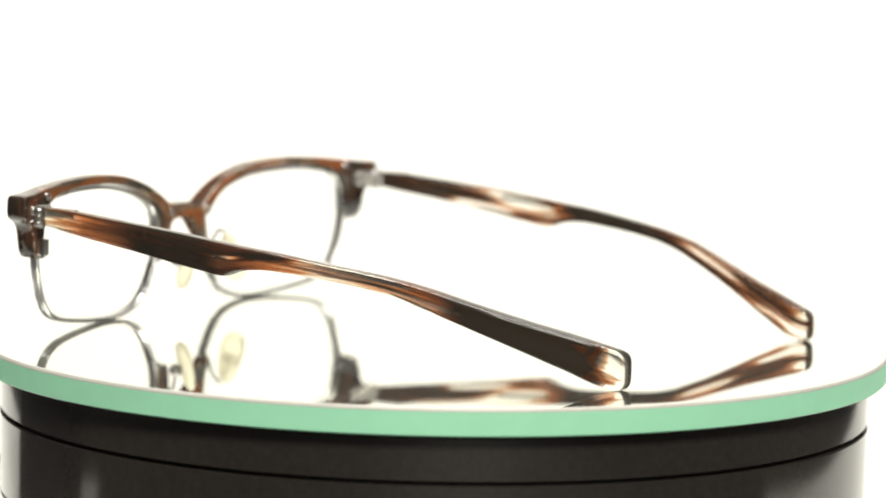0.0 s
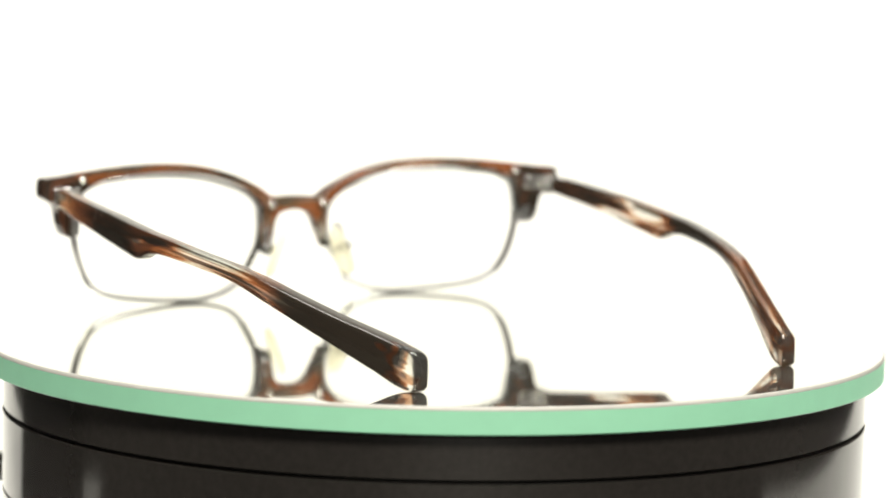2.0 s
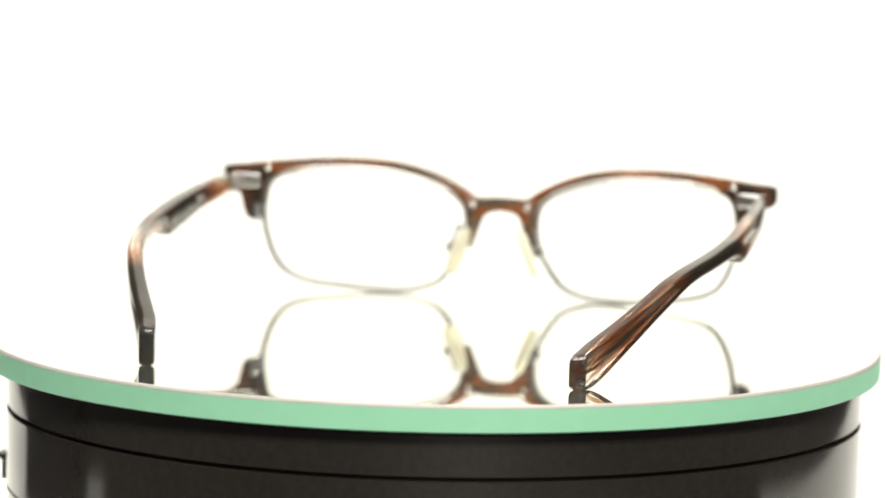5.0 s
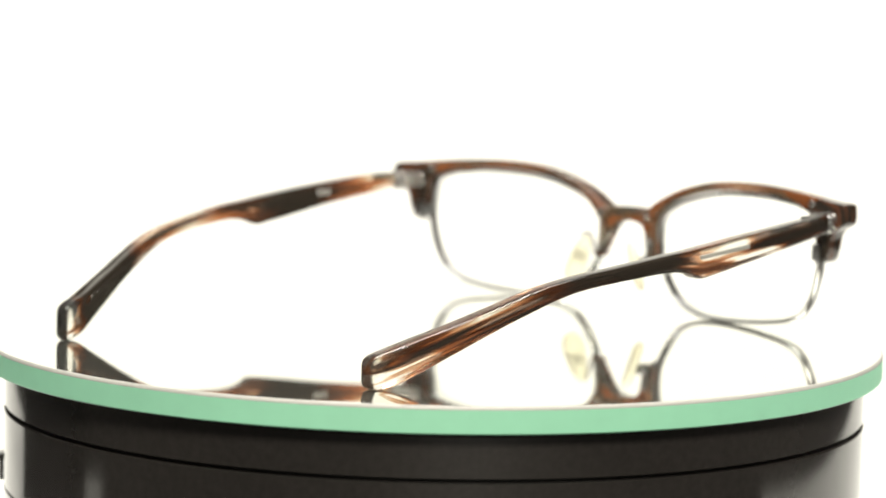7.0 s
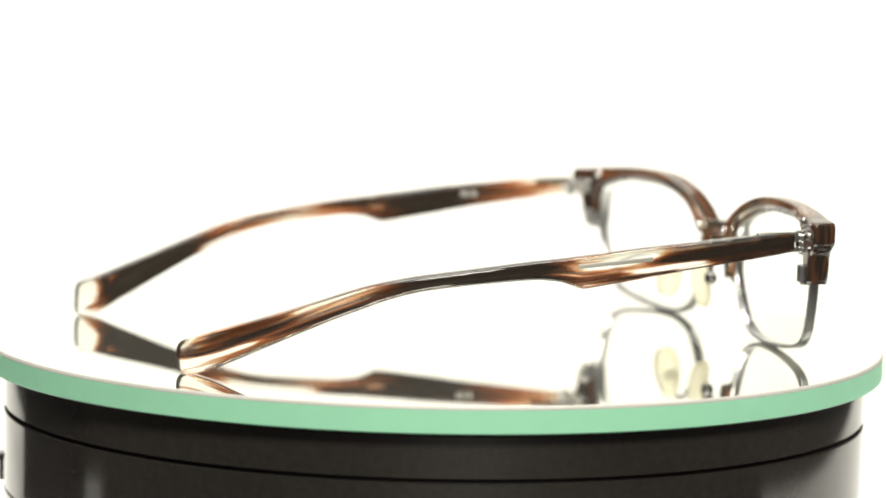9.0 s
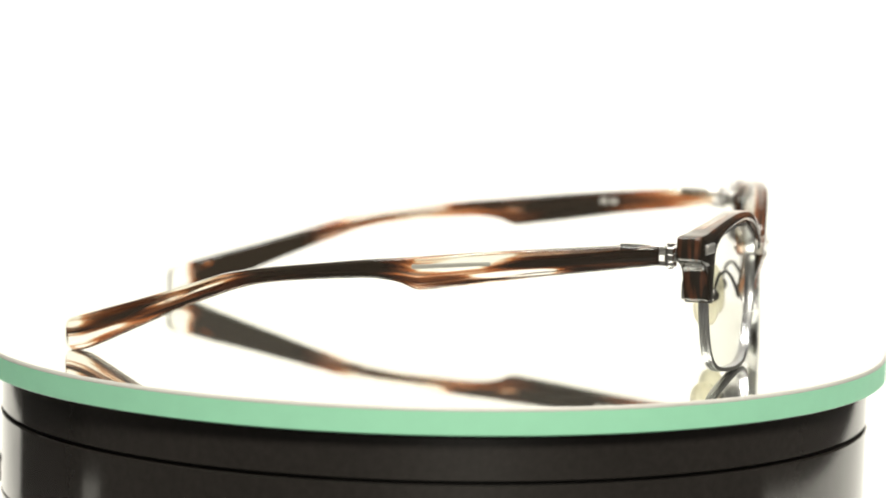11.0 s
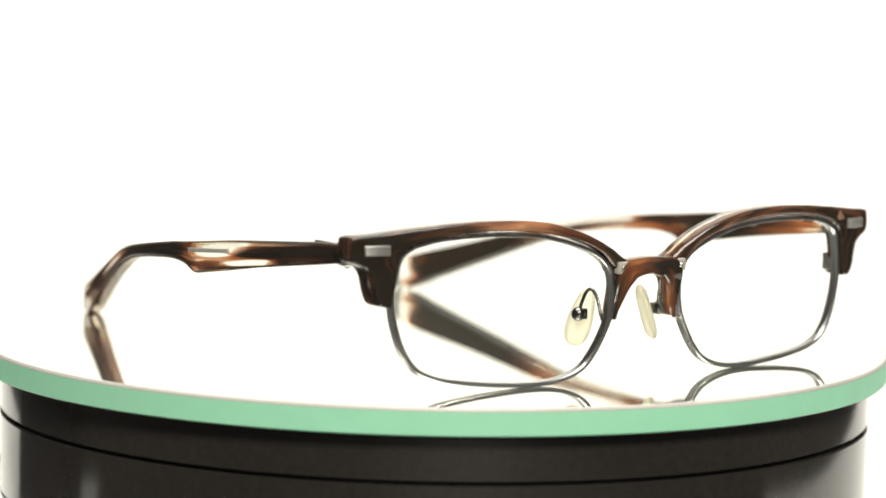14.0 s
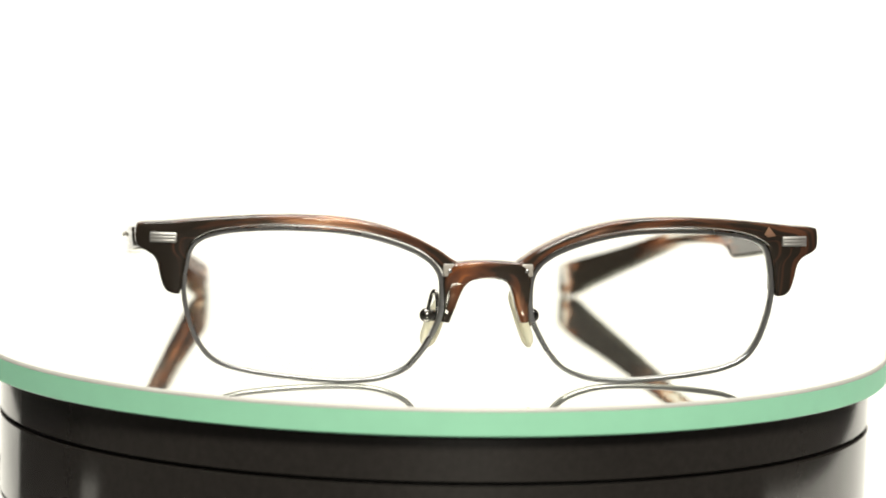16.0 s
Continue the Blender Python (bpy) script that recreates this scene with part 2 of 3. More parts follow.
def round_rect(w, h, r, n=3):
    """A rounded rectangle about its middle, as (u, v) pairs."""
    r = min(r, w / 2 - 1e-6, h / 2 - 1e-6)
    out = []
    for cx, cy, a0 in ((w / 2 - r, h / 2 - r, 0), (-w / 2 + r, h / 2 - r, 90), (-w / 2 + r, -h / 2 + r, 180), (w / 2 - r, -h / 2 + r, 270)):
        for k in range(n + 1):
            a = radians(a0 + 90 * k / n)
            out.append((cx + r * math.cos(a), cy + r * math.sin(a)))
    return out


def tube(path, radius, sides=10):
    """A round wire along a path."""
    path = [Vector(p) for p in path]
    rings = []
    side = None
    for i, p in enumerate(path):
        d = (path[min(i + 1, len(path) - 1)] - path[max(i - 1, 0)]).normalized()
        side = (side - d * side.dot(d)).normalized() if side is not None else d.orthogonal().normalized()
        up = d.cross(side)
        rings.append([p + radius * (math.cos(2 * math.pi * k / sides) * side + math.sin(2 * math.pi * k / sides) * up) for k in range(sides)])
    return loft(rings)


# ---- setting: dim room, table, white paper sweep ----
def room():
    lo, hi, t = (-2.2, -2.6, -0.80), (2.2, 2.0, 1.8), 0.1
    for name, a, b in (("floor", (lo[0], lo[1], lo[2] - t), (hi[0], hi[1], lo[2])), ("ceiling", (lo[0], lo[1], hi[2]), (hi[0], hi[1], hi[2] + t)),
                       ("wall_north", (lo[0], hi[1], lo[2]), (hi[0], hi[1] + t, hi[2])), ("wall_south", (lo[0], lo[1] - t, lo[2]), (hi[0], lo[1], hi[2])),
                       ("wall_west", (lo[0] - t, lo[1] - t, lo[2]), (lo[0], hi[1] + t, hi[2])), ("wall_east", (hi[0], lo[1] - t, lo[2]), (hi[0] + t, hi[1] + t, hi[2]))):
        tagged(part(name, box(a, b), ROOM), "plain dim painted surface of the studio room", name.split("_")[0], kind="structure")


TABLE_Z = -0.062


def table_and_sweep():
    table = tagged(new("table"), "dark laminate work table under the white paper sweep", "table", kind="structure")
    part("tabletop", box((-0.8, -0.80, TABLE_Z - 0.034), (0.8, 0.9, TABLE_Z - 0.004), 0.003), TABLE_WOOD, table)
    for x in (-0.74, 0.74):
        for y in (-0.74, 0.84):
            part("leg", box((x - 0.03, y - 0.03, -0.80), (x + 0.03, y + 0.03, TABLE_Z - 0.034)), TABLE_WOOD, table)
    side = [(-0.05, TABLE_Z), (0.55, TABLE_Z)]
    side += [(0.55 + 0.25 * math.sin(radians(a)), TABLE_Z + 0.25 * (1 - math.cos(radians(a)))) for a in range(10, 91, 10)]
    side += [(0.80, 1.15)]
    back = [(y + (0.003 if z > TABLE_Z + 0.2 else 0.0), z - (0.003 if z < TABLE_Z + 0.2 else 0.0)) for y, z in side]
    ring = side + back[::-1]
    bm = loft([[(x, y, z) for y, z in ring] for x in (-0.28, 0.285)])
    for f in bm.faces:
        f.smooth = False
    tagged(part("backdrop", bm, PAPER), "seamless white paper backdrop curving up behind the turntable", "backdrop", kind="structure")


def equipment_box():
    """A small black box close to the turntable, which its gloss mirrors."""
    unit = tagged(new("equipment_box"), "small matt black equipment box standing on the white paper", "box")
    unit.matrix_world = pose(-0.212, 0.034, TABLE_Z, 0, 0, -23)
    part("casing", box((-16 * MM, -66 * MM, 2 * MM), (12 * MM, 42 * MM, 64 * MM), 2.5 * MM, seg=3), BLACK_MATT, unit)
    part("lid", box((-14.5 * MM, -64 * MM, 64 * MM), (10.5 * MM, 40 * MM, 67 * MM), 1.2 * MM), BLACK_MATT, unit)
    for x in (-11, 7):
        for y in (-60, 36):
            part("foot", box(((x - 2.5) * MM, (y - 2.5) * MM, 0), ((x + 2.5) * MM, (y + 2.5) * MM, 2 * MM)), BLACK_MATT, unit)


room()
table_and_sweep()
equipment_box()

# ---- turntable ----
TOP = 0.7 * MM          # the mirror's upper face
BASE_R = 95.6 * MM


def turntable_base():
    base = tagged(new("turntable_base"), "round glossy black plastic turntable base with seam lines", "turntable")
    base.location = (0.6 * MM, 0, TABLE_Z)
    up = -TABLE_Z
    r = BASE_R
    part("upper_ring", turned([(0, up - 5.1 * MM), (r - 0.8 * MM, up - 5.1 * MM), (r - 0.2 * MM, up - 5.4 * MM), (r, up - 6.0 * MM), (r, up - 6.15 * MM), (r, up - 14.1 * MM), (r, up - 14.25 * MM),
                               (r - 0.15 * MM, up - 14.4 * MM), (r - 1.5 * MM, up - 14.4 * MM), (0, up - 14.4 * MM)]), BLACK_GLOSS, base, sharp=20)
    part("seam", turned([(0, up - 14.4 * MM), (r - 1.3 * MM, up - 14.4 * MM), (r - 1.3 * MM, up - 15.2 * MM), (0, up - 15.2 * MM)]), BLACK_MATT, base, "dark recessed seam")
    part("body", turned([(0, up - 15.2 * MM), (r - 1.5 * MM, up - 15.2 * MM), (r - 0.15 * MM, up - 15.2 * MM), (r + 0.1 * MM, up - 15.5 * MM), (r + 0.1 * MM, up - 15.65 * MM), (r + 0.1 * MM, up - 31.9 * MM), (r + 0.1 * MM, up - 32.0 * MM),
                         (r - 0.3 * MM, up - 32.2 * MM), (r - 0.3 * MM, up - 32.5 * MM), (r + 0.1 * MM, up - 32.7 * MM), (r + 0.2 * MM, 6 * MM), (r - 2 * MM, 4 * MM),
                         (r - 2 * MM, 3 * MM), (0, 3 * MM)]), BLACK_GLOSS, base, sharp=20)
    for a in (45, 135, 225, 315):
        bm = turned([(0, 0), (7 * MM, 0), (8 * MM, 0.6 * MM), (8 * MM, 3 * MM), (0, 3 * MM)], 24)
        bmesh.ops.translate(bm, verts=bm.verts, vec=(78 * MM * math.cos(radians(a)), 78 * MM * math.sin(radians(a)), 0))
        part("foot", bm, BLACK_MATT, base, "small black rubber foot")
    catch = part("catch", box((-r - 1.6 * MM, -4 * MM, up - 34 * MM), (-r + 0.6 * MM, 4 * MM, up - 28.2 * MM), 0.5 * MM), BLACK_MATT, base, "small black side catch")
    part("lip", box((-r - 2.6 * MM, -4 * MM, up - 29.4 * MM), (-r + 0.2 * MM, 4 * MM, up - 28.2 * MM), 0.3 * MM), BLACK_GLOSS, catch)
    return base


def mirror_disc():
    """Its origin lies on the axis, at the underside."""
    disc = tagged(new("mirror_disc"), "round mirror plate with bright green glass edge", "mirror")
    R, h = 100.0 * MM, TOP + 5.1 * MM
    part("plate_edge", turned([(0, 0.2 * MM), (R - 0.25 * MM, 0.2 * MM), (R, 0.45 * MM), (R, h - 0.8 * MM), (R - 0.4 * MM, h - 0.8 * MM), (0, h - 0.8 * MM)], 256), GREEN_EDGE, disc, "green glass edge")
    part("arris", turned([(R - 0.5 * MM, h - 0.8 * MM), (R, h - 0.8 * MM), (R - 0.05 * MM, h - 0.35 * MM), (R - 0.35 * MM, h - 0.01 * MM), (R - 0.5 * MM, h - 0.01 * MM)], 256),
         ARRIS, disc, "grey ground edge")
    part("mirror_face", turned([(0, h - 0.8 * MM), (R - 0.5 * MM, h - 0.8 * MM), (R - 0.5 * MM, h), (0, h)], 256, smooth=False), SILVER, disc, "mirrored upper face")
    part("backing", turned([(0, 0), (R - 0.6 * MM, 0), (R - 0.4 * MM, 0.2 * MM), (0, 0.2 * MM)], 256), BLACK_MATT, disc, "black painted backing")
    return disc


# ---- eyeglasses: origin below the middle of the front, x to the wearer's right, y ahead, in millimetres ----
def face_y(x):
    return 6.6 - 6.6 * (x / 63.8) ** 2


RIM = [(59.9, 18.0), (59.1, 13.8), (57.4, 9.2), (54.5, 5.4), (50.0, 3.3), (44.0, 2.2), (36.4, 1.4), (28.4, 1.0), (21.7, 1.5), (16.2, 3.4),
       (12.9, 6.6), (10.4, 10.6), (8.9, 14.0), (8.4, 17.5), (8.6, 21.5), (9.5, 24.0), (11.7, 26.3), (15.7, 28.4), (22.5, 30.5), (30.0, 31.7),
       (40.0, 32.0), (49.0, 31.5), (54.5, 30.4), (57.3, 29.0), (58.8, 27.0), (59.5, 24.0), (59.9, 21.0)]


def rim_normals(path):
    n = len(path)
    out = []
    for i in range(n):
        d = (path[(i + 1) % n] - path[i - 1]).normalized()
        out.append(Vector((d.y, -d.x)))
    mid = sum(path, Vector((0, 0))) / n
    if sum((mid - p).dot(q) for p, q in zip(path, out)) < 0:
        out = [-q for q in out]
    return out


def make_rim(s, parent):
    path = spline(RIM, 6, True)
    inward = rim_normals(path)
    section = [(0.0, 0.85), (0.0, 0.5), (0.18, 0.4), (0.18, 0.2), (0.0, 0.1), (0.0, -0.1), (0.18, -0.2), (0.18, -0.4), (0.0, -0.5), (0.0, -0.85), (0.2, -1.05), (0.75, -1.05), (0.9, -0.85), (0.9, 0.85), (0.75, 1.05), (0.2, 1.05)]
    rings = []
    for p, q in zip(path, inward):
        ring = []
        for u, w in section:
            g = p + q * u
            ring.append((s * g.x * MM, (face_y(p.x) - 1.9 + w) * MM, g.y * MM))
        rings.append(ring)
    part("rim", loft(rings, closed=True, smooth=False), RIM_METAL, parent, "thin grooved gunmetal wire rim")
    # lens
    bm = bmesh.new()
    levels = (1.0, 0.9, 0.8, 0.7, 0.6, 0.5, 0.4, 0.3, 0.2, 0.1)
    loops = {}
    mid = sum(path, Vector((0, 0))) / len(path)
    for side, off in (("f", -1.3), ("b", -2.5)):
        for lv in levels:
            row = []
            for p, q in zip(path, inward):
                g = mid + (p + q * 0.82 - mid) * lv
                row.append(bm.verts.new((s * g.x * MM, (face_y(g.x) + off) * MM, g.y * MM)))
            loops[side, lv] = row
        loops[side, 0] = bm.verts.new((s * mid.x * MM, (face_y(mid.x) + off) * MM, mid.y * MM))
    n = len(path)
    for i in range(n):
        j = (i + 1) % n
        for side in "fb":
            for a, b in zip(levels, levels[1:]):
                bm.faces.new((loops[side, a][i], loops[side, a][j], loops[side, b][j], loops[side, b][i]))
            bm.faces.new((loops[side, 0.1][i], loops[side, 0.1][j], loops[side, 0]))
        bm.faces.new((loops["f", 1.0][i], loops["f", 1.0][j], loops["b", 1.0][j], loops["b", 1.0][i]))
    lens = part("lens", bm, LENS, parent, "clear plastic lens")
    lens.visible_shadow = False


UPPER = [(6.0, 25.4), (7.5, 26.3), (10.0, 28.0), (14.5, 30.3), (19.0, 32.0), (25.0, 33.5), (31.0, 34.2), (39.0, 34.4), (48.0, 34.0), (57.0, 33.2),
         (63.0, 32.5), (67.9, 32.1), (68.9, 31.2), (69.0, 28.4), (68.2, 27.2), (66.0, 26.0), (64.8, 24.4), (64.2, 21.8), (63.4, 19.4), (62.4, 18.5)]
LOWER = [(6.0, 22.2), (8.2, 22.6), (9.5, 24.4), (12.5, 27.1), (16.5, 29.0), (22.5, 30.8), (30.0, 32.0), (38.5, 32.3), (47.0, 31.8), (53.8, 30.7),
         (56.9, 29.3), (57.7, 28.8), (58.3, 28.2), (58.7, 27.2), (58.9, 26.2), (59.2, 25.2), (59.4, 24.2), (59.7, 21.8), (60.0, 19.6), (60.4, 18.2)]


def make_brow(s, parent):
    up, low = spline([(*p, 0) for p in UPPER], 4), spline([(*p, 0) for p in LOWER], 4)
    rings, grain = [], []
    for a, b in zip(up, low):
        mid, w = (a + b) / 2, (a - b).length
        d = (a - b).normalized()
        thick = float(np.interp(mid.x, [6, 22, 45, 50, 62], [5.3, 5.0, 4.3, 4.2, 5.1]))
        ring = []
        for u, v in round_rect(w, thick, 0.75):
            g = mid + d * u
            ring.append((s * g.x * MM, (face_y(g.x) - thick / 2 + v + 0.25 * (1 - (2 * u / w) ** 2)) * MM, g.y * MM))
        rings.append(ring)
        grain.append([(v * MM, s * mid.x * MM, u * MM) for u, v in round_rect(w, thick, 0.75)])
    brow = part("brow", loft(rings, grain=grain), BROW, parent, "polished tortoise acetate browline", sharp=80)
    # plaque with ribs
    y = face_y(63.7) + 0.1
    turn = Matrix.Translation((s * 63.7 * MM, y * MM, 29.4 * MM)) @ Matrix.Rotation(-s * 0.20, 4, "Z")
    bm = box((-2.65 * MM, -0.5 * MM, -1.0 * MM), (2.65 * MM, 0.35 * MM, 1.0 * MM), 0.12 * MM)
    for z in (-0.62, 0.0, 0.62):
        box((-2.45 * MM, 0.2 * MM, (z - 0.2) * MM), (2.45 * MM, 0.52 * MM, (z + 0.2) * MM), 0.08 * MM, bm)
    bmesh.ops.transform(bm, matrix=turn, verts=bm.verts)
    part("plaque", bm, PLAQUE_METAL, brow, "small ribbed silver metal plaque")
    if s < 0:
        # the rivet's reflection seen through the brow, added as a low amber pyramid
        bm = bmesh.new()
        ring = [bm.verts.new((x * MM, 0, z * MM)) for x, z in ((-1.6, -0.7), (0, 1.2), (1.6, -0.7), (0, -1.0))]
        tip = bm.verts.new((0, 0.35 * MM, 0))
        for a, b in zip(ring, ring[1:] + ring[:1]):
            bm.faces.new((a, b, tip))
        bm.faces.new(ring)
        bmesh.ops.translate(bm, verts=bm.verts, vec=(-58.0 * MM, (face_y(58.0) + 0.12) * MM, 31.3 * MM))
        part("rivet_image", bm, RIVET_IMAGE, brow, "small amber diamond, the rivet behind as it shows through the brow")
    # pale square inset with a pin, where brow and bridge meet
    y = face_y(7.8)
    inset = part("inset", box((min(s * 6.5, s * 9.0) * MM, (y - 1.0) * MM, 22.7 * MM), (max(s * 6.5, s * 9.0) * MM, (y + 0.62) * MM, 25.2 * MM), 0.3 * MM), PALE_INSET, brow, "pale grey square inset")
    bm = turned([(0, 0.25 * MM), (0.35 * MM, 0.2 * MM), (0.5 * MM, 0), (0.5 * MM, -0.3 * MM), (0, -0.3 * MM)], 16)
    bmesh.ops.transform(bm, matrix=Matrix.Translation((s * 7.7 * MM, (y + 0.62) * MM, 23.8 * MM)) @ Matrix.Rotation(radians(-90), 4, "X"), verts=bm.verts)
    part("pin", bm, BRIGHT_METAL, inset)
    # rivets on the back
    for x, z in ((58.2, 31.4), (6.9, 24.0)):
        bm = turned([(0, 0.5 * MM), (0.5 * MM, 0.45 * MM), (0.85 * MM, 0.2 * MM), (0.95 * MM, -0.3 * MM), (0, -0.3 * MM)], 20)
        back = face_y(x) - (5.3 if x < 30 else 4.8)
        bmesh.ops.transform(bm, matrix=Matrix.Translation((s * x * MM, back * MM, z * MM)) @ Matrix.Rotation(radians(90), 4, "X"), verts=bm.verts)
        part("rivet", bm, BRIGHT_METAL, brow, "round silver rivet")


def make_bridge(parent):
    outer = [(8.8, 13.4), (8.8, 16.0), (8.7, 19.0), (8.7, 22.0), (7.4, 25.0), (4.2, 25.6), (0, 25.8), (-4.2, 25.6), (-7.4, 25.0), (-8.7, 22.0), (-8.7, 19.0), (-8.8, 16.0), (-8.8, 13.4)]
    inner = [(7.2, 13.2), (6.2, 16.0), (5.4, 18.6), (4.7, 20.4), (3.6, 21.6), (2.0, 22.1), (0, 22.3), (-2.0, 22.1), (-3.6, 21.6), (-4.7, 20.4), (-5.4, 18.6), (-6.2, 16.0), (-7.2, 13.2)]
    rings, grain = [], []
    for a, b in zip(spline([(*p, 0) for p in outer], 5), spline([(*p, 0) for p in inner], 5)):
        mid, w = (a + b) / 2, (a - b).length
        d = (a - b).normalized()
        legs = max(0.0, min(1.0, (22.0 - mid.y) / 7.0))
        thick = 4.3 - 1.0 * legs
        ring = []
        for u, v in round_rect(w, thick, 0.7):
            g = mid + d * u
            ring.append((g.x * MM, (7.2 - 2.2 * legs - thick / 2 + v) * MM, g.y * MM))
        rings.append(ring)
        along = mid.x + math.copysign(max(0.0, 22.0 - mid.y) * 0.7, mid.x)
        grain.append([(v * MM, along * MM, u * MM) for u, v in round_rect(w, thick, 0.7)])
    part("bridge", loft(rings, grain=grain), BRIDGE, parent, "tortoise acetate keyhole bridge")


def make_pad(s, parent):
    arm = [(s * 9.5, 3.4, 12.6), (s * 9.3, 2.2, 14.2), (s * 9.2, 0.8, 17.4), (s * 9.5, -0.6, 18.9), (s * 9.9, -1.8, 18.2), (s * 10.3, -2.6, 16.0), (s * 10.5, -2.9, 14.6)]
    pts = [Vector(p) * MM for p in spline(arm, 6)]
    pad_arm = part("pad_arm", tube(pts, 0.36 * MM), DARK_METAL, parent, "bent dark metal nose pad arm")
    bm = bmesh.new()
    bmesh.ops.create_uvsphere(bm, u_segments=18, v_segments=12, radius=1.45 * MM)
    bmesh.ops.translate(bm, verts=bm.verts, vec=(s * 10.7 * MM, -3.1 * MM, 13.7 * MM))
    for f in bm.faces:
        f.smooth = True
    box(tuple(c * MM for c in (s * 10.0 - 1.1, -4.0, 12.6)), tuple(c * MM for c in (s * 10.0 + 1.1, -2.2, 14.8)), 0.3 * MM, bm)
    part("screw_box", bm, DARK_METAL, pad_arm, "tiny metal screw box")
    # teardrop pad
    rings = []
    for i in range(17):
        a = math.pi * (i + 0.35) / 16.7
        z = -math.cos(a) * 6.2
        half = math.sin(a) ** 0.8 * (2.8 - 0.12 * z)
        ring = []
        for k in range(20):
            b = 2 * math.pi * k / 20
            ring.append(Vector((1.15 * math.sin(b) * min(1.0, math.sin(a) * 1.4), half * math.cos(b), z)))
        rings.append(ring)
    place = Matrix.Translation((s * 8.7, -4.6, 12.9)) @ Matrix.Rotation(radians(s * -20), 4, "Y") @ Matrix.Rotation(radians(s * 22), 4, "Z")
    part("nose_pad", loft([[tuple(place @ p * MM) for p in r] for r in rings]), PAD, parent, "cream translucent nose pad")


SIDE = [(-9.6, 29.8, 26.0), (-15.0, 29.8, 25.3), (-22.0, 29.3, 24.4), (-34.0, 28.3, 22.8), (-44.0, 27.4, 21.2), (-52.0, 26.5, 20.0), (-56.5, 26.0, 19.35), (-58.3, 25.8, 19.5),
        (-61.0, 25.5, 20.5), (-64.0, 25.2, 21.0), (-69.0, 24.7, 21.1), (-81.0, 23.1, 20.0), (-90.0, 21.8, 18.7), (-96.0, 20.6, 17.1), (-101.0, 19.3, 15.2),
        (-108.0, 16.9, 12.4), (-118.0, 13.5, 7.9), (-126.0, 11.0, 4.2), (-131.0, 9.4, 2.0), (-134.0, 8.5, 1.1), (-136.2, 7.8, 0.95), (-137.3, 7.0, 1.5), (-137.8, 6.0, 2.6)]
PLAN = {-1: [(-138.0, 42.0), (-120.0, 50.4), (-105.0, 57.4), (-90.0, 62.4), (-75.0, 65.4), (-60.0, 66.9), (-30.0, 67.4), (-18.0, 66.7), (-8.0, 65.6)],
        1: [(-138.0, 45.2), (-120.0, 52.0), (-105.0, 57.4), (-90.0, 61.9), (-75.0, 65.4), (-60.0, 66.9), (-30.0, 67.4), (-18.0, 66.7), (-8.0, 65.6)]}


def plan_x(s, y):
    """The arm's middle line seen from above; the arms are bent in by unlike amounts."""
    return float(np.interp(y, [p[0] for p in PLAN[s]], [p[1] for p in PLAN[s]]))


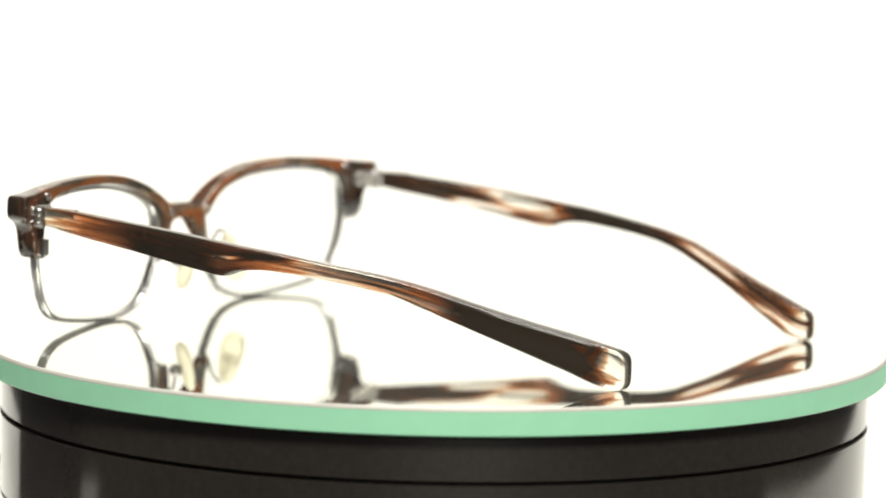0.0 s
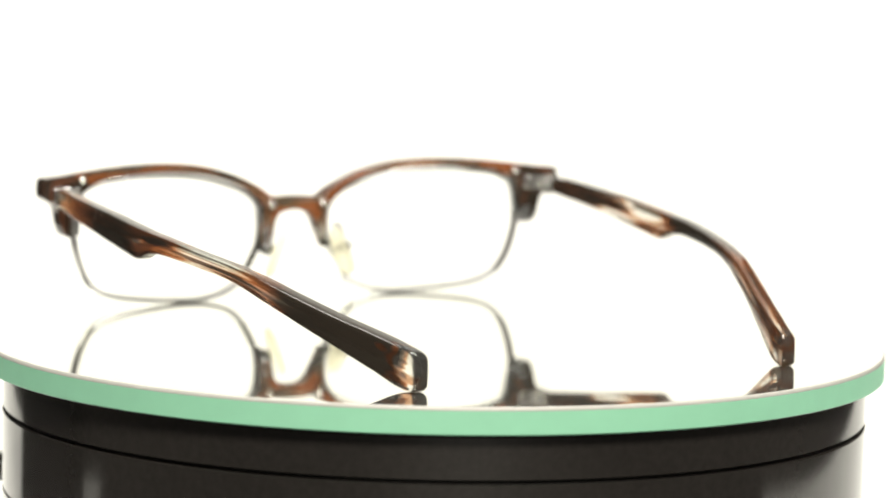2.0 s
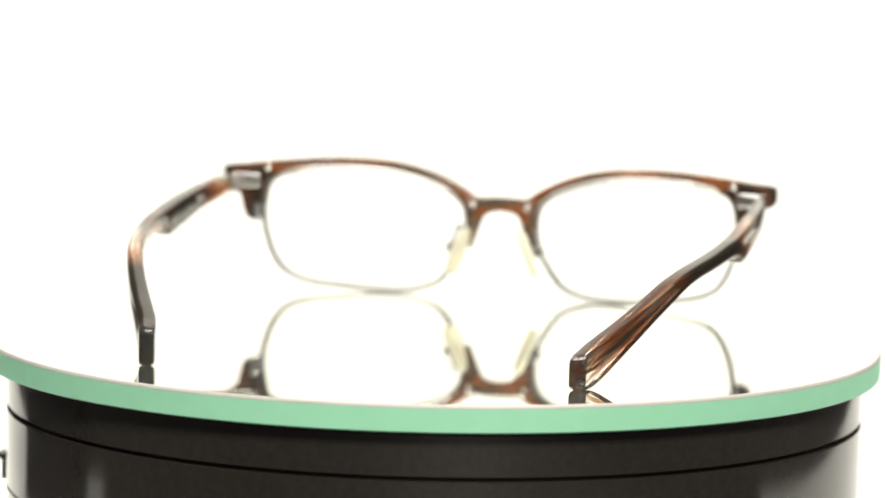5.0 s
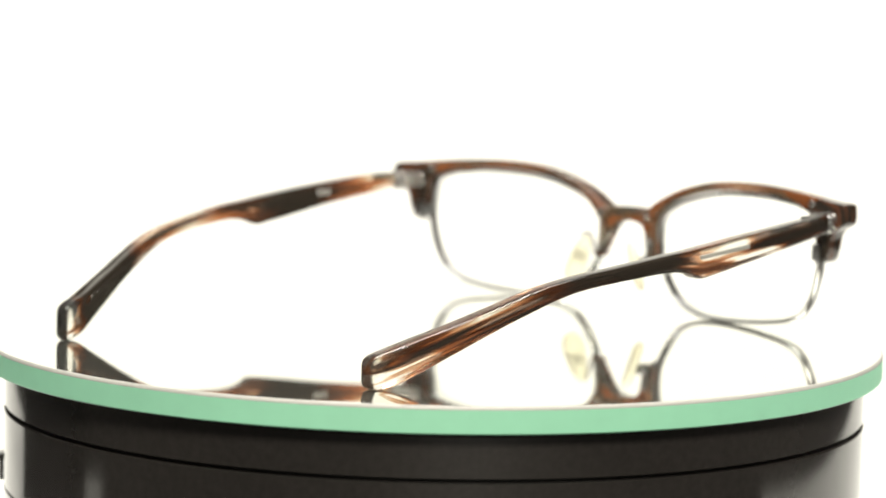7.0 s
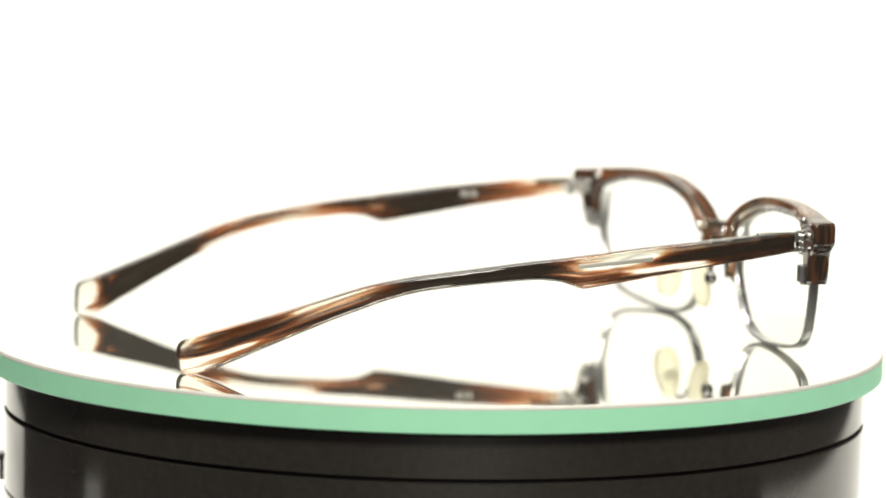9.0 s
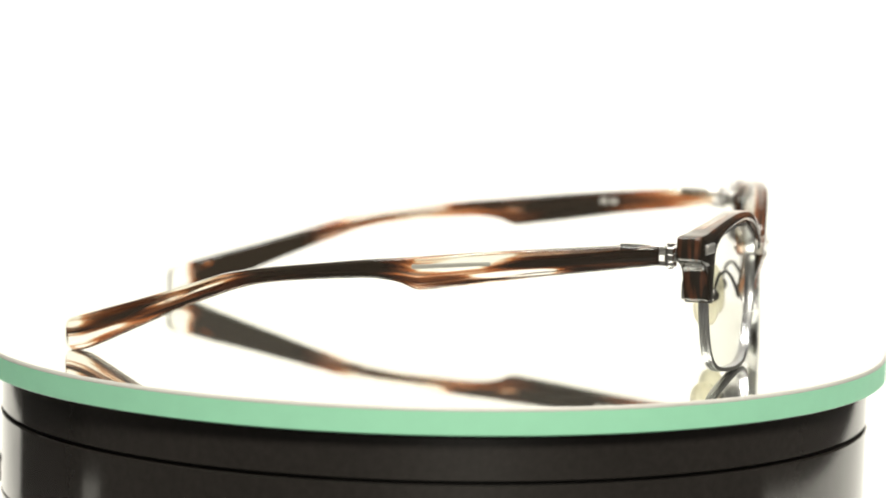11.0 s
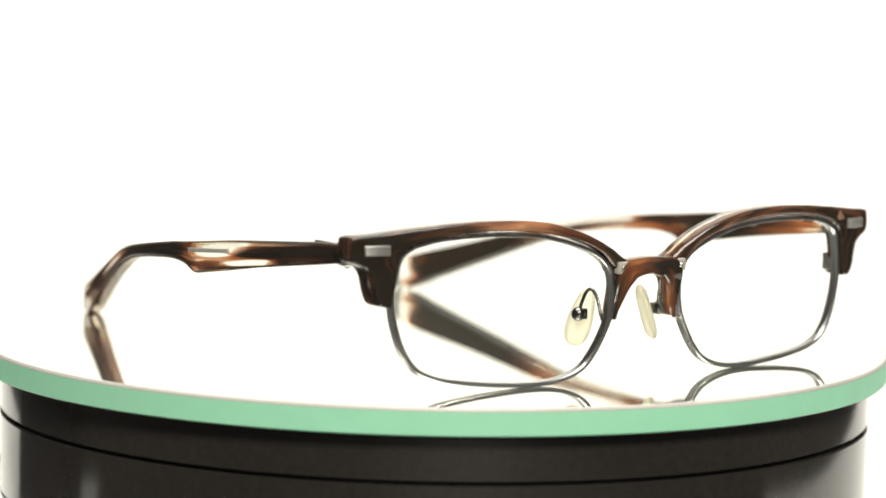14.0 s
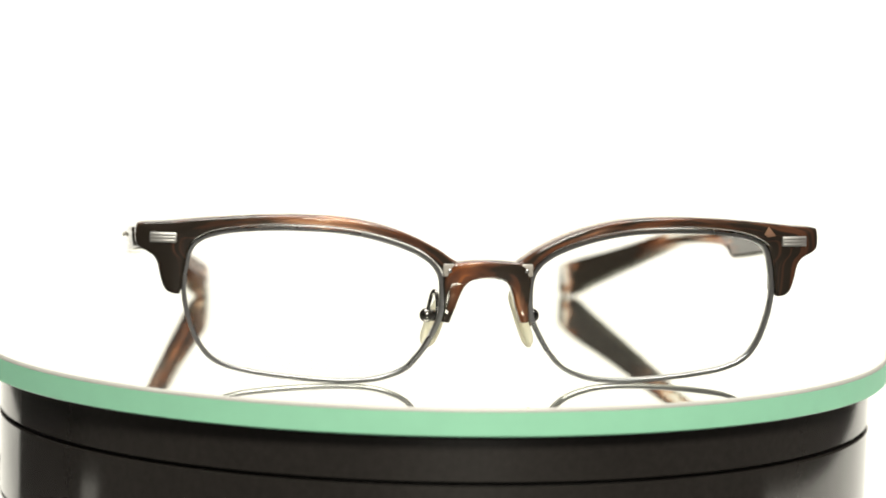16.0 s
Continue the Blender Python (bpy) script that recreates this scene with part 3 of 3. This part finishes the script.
def make_temple(s, parent, mat):
    rings, grain = [], []
    rows = spline(SIDE, 4)
    for i, (y, zt, zb) in enumerate(rows):
        if s < 0:
            zt += float(np.interp(y, [-138, -120, -100, -60], [1.1, 0.7, 0.25, 0.2]))
            zb += float(np.interp(y, [-136, -128, -110], [0.0, 0.5, 0.1]))
        if y < -100:
            y += (y + 100) / 37.8 * (0.3 if s < 0 else -1.5)
        thick = float(np.interp(y, [-138, -130, -100, -70, -55, -10], [3.2, 4.0, 3.8, 3.4, 3.8, 3.3]))
        end = min(1.0, 0.58 + 0.42 * math.sqrt(min(i, len(rows) - 1 - i) / 5))
        x = sum(plan_x(s, y + d) for d in (-8, -4, 0, 4, 8)) / 5
        h = zt - zb
        rings.append([(s * (x + u * end) * MM, y * MM, ((zt + zb) / 2 + v * (0.9 + 0.1 * end)) * MM) for u, v in round_rect(thick, h, 0.8, 4)])
        grain.append([(s * u * MM, y * MM, v * MM) for u, v in round_rect(thick, h, 0.8, 4)])
    temple = part("temple", loft(rings, grain=grain), mat, parent, "streaked tortoise acetate temple arm with stepped underside")
    # leaf of the hinge on the arm's end, with screws
    leaf = part("hinge_leaf", box(((s * 65.6 - 0.7) * MM, -17.5 * MM, 28.0 * MM), ((s * 65.6 + 0.7) * MM, -8.4 * MM, 30.1 * MM), 0.25 * MM), BRIGHT_METAL, temple, "silver hinge leaf")
    for z0, z1 in ((25.9, 26.9), (28.4, 29.6)):
        bm = turned([(0, z0 * MM), (1.15 * MM, z0 * MM), (1.25 * MM, (z0 + 0.1) * MM), (1.25 * MM, (z1 - 0.1) * MM), (1.15 * MM, z1 * MM), (0, z1 * MM)], 20)
        bmesh.ops.translate(bm, verts=bm.verts, vec=(s * 65.5 * MM, -7.4 * MM, 0))
        box((s * 65.5 * MM - 0.6 * MM, -9.8 * MM, z0 * MM), (s * 65.5 * MM + 0.6 * MM, -7.6 * MM, z1 * MM), 0.1 * MM, bm)
        part("hinge_knuckle", bm, BRIGHT_METAL, leaf)
    # faint print on the left arm's inner face, unreadable: plain bars
    for y0, y1 in ((-34.4, -32.7), (-36.9, -35.0)) if s < 0 else ():
        x = plan_x(s, y0) - 1.87
        part("print_bar", box(((s * x - 0.06) * MM, y0 * MM, 25.5 * MM), ((s * x + 0.06) * MM, y1 * MM, 26.8 * MM)), INK, temple, "small pale printed bar")
    if s > 0:
        bm = box(((s * 69.45 - 0.25) * MM, -55.5 * MM, -0.45 * MM), ((s * 69.45 + 0.25) * MM, -39.5 * MM, 0.45 * MM), 0.15 * MM)
        m = Matrix.Translation((0, -47.5 * MM, 24.95 * MM)) @ Matrix.Rotation(radians(5.0), 4, "X") @ Matrix.Rotation(radians(-2.6), 4, "Z") @ Matrix.Translation((0, 47.5 * MM, 0))
        bmesh.ops.transform(bm, matrix=m, verts=bm.verts)
        bmesh.ops.translate(bm, verts=bm.verts, vec=(-0.05 * MM, 0, 0))
        part("inlay", bm, INLAY, temple, "narrow grey metal inlay")


def make_hinge(s, parent):
    hinge = part("hinge", box((min(s * 59.6, s * 66.4) * MM, -6.1 * MM, 26.6 * MM), (max(s * 59.6, s * 66.4) * MM, -4.3 * MM, 29.9 * MM), 0.4 * MM, seg=3), BRIGHT_METAL, parent, "polished silver hinge")
    bm = turned([(0, 27.0 * MM), (1.15 * MM, 27.0 * MM), (1.25 * MM, 27.1 * MM), (1.25 * MM, 28.2 * MM), (1.15 * MM, 28.3 * MM), (0, 28.3 * MM)], 20)
    bmesh.ops.translate(bm, verts=bm.verts, vec=(s * 65.5 * MM, -7.4 * MM, 0))
    box((s * 65.6 * MM - 0.9 * MM, -7.4 * MM, 27.0 * MM), (s * 65.6 * MM + 0.9 * MM, -5.0 * MM, 28.3 * MM), 0.1 * MM, bm)
    part("hinge_knuckle", bm, BRIGHT_METAL, hinge)
    bm = turned([(0, 25.4 * MM), (0.6 * MM, 25.4 * MM), (0.6 * MM, 30.0 * MM), (0.9 * MM, 30.0 * MM), (0.9 * MM, 30.4 * MM), (0, 30.5 * MM)], 16)
    bmesh.ops.translate(bm, verts=bm.verts, vec=(s * 65.5 * MM, -7.4 * MM, 0))
    part("hinge_screw", bm, BRIGHT_METAL, hinge)
    back = face_y(60.6) - 1.9
    lock = part("rim_lock", box((min(s * 59.7, s * 61.6) * MM, (back - 4.2) * MM, 18.9 * MM), (max(s * 59.7, s * 61.6) * MM, back * MM, 22.6 * MM), 0.3 * MM), RIM_METAL, parent, "small metal rim lock")
    bm = turned([(0, 0), (0.55 * MM, 0), (0.6 * MM, 0.1 * MM), (0.6 * MM, 0.5 * MM), (0, 0.6 * MM)], 14)
    bmesh.ops.transform(bm, matrix=Matrix.Translation((s * 60.6 * MM, (back - 3.0) * MM, 18.9 * MM)) @ Matrix.Rotation(math.pi, 4, "X"), verts=bm.verts)
    part("lock_screw", bm, BRIGHT_METAL, lock)


def eyeglasses():
    g = tagged(new("eyeglasses"), "brown tortoise browline eyeglasses, arms open, standing on a mirror plate", "eyeglasses")
    for s in (-1, 1):
        make_brow(s, g)
        make_rim(s, g)
        make_pad(s, g)
        make_hinge(s, g)
        make_temple(s, g, TEMPLE_LEFT if s < 0 else TEMPLE_RIGHT)
    make_bridge(g)
    return g


BASE = turntable_base()
DISC = mirror_disc()
GLASSES = eyeglasses()

# ---- the turning: one even clockwise turn about the axis ----
RATE = 14.373


def motions():
    times = [0.5 * i for i in range(33)]
    walk(DISC, [(t, Matrix.Rotation(radians(-RATE * t), 4, "Z") @ pose(0, 0, -5.1 * MM)) for t in times])
    walk(GLASSES, [(t, Matrix.Rotation(radians(-RATE * t), 4, "Z") @ pose(-56.1 * MM, 34.5 * MM, -0.2 * MM, 0, 0, 58.33)) for t in times])


motions()
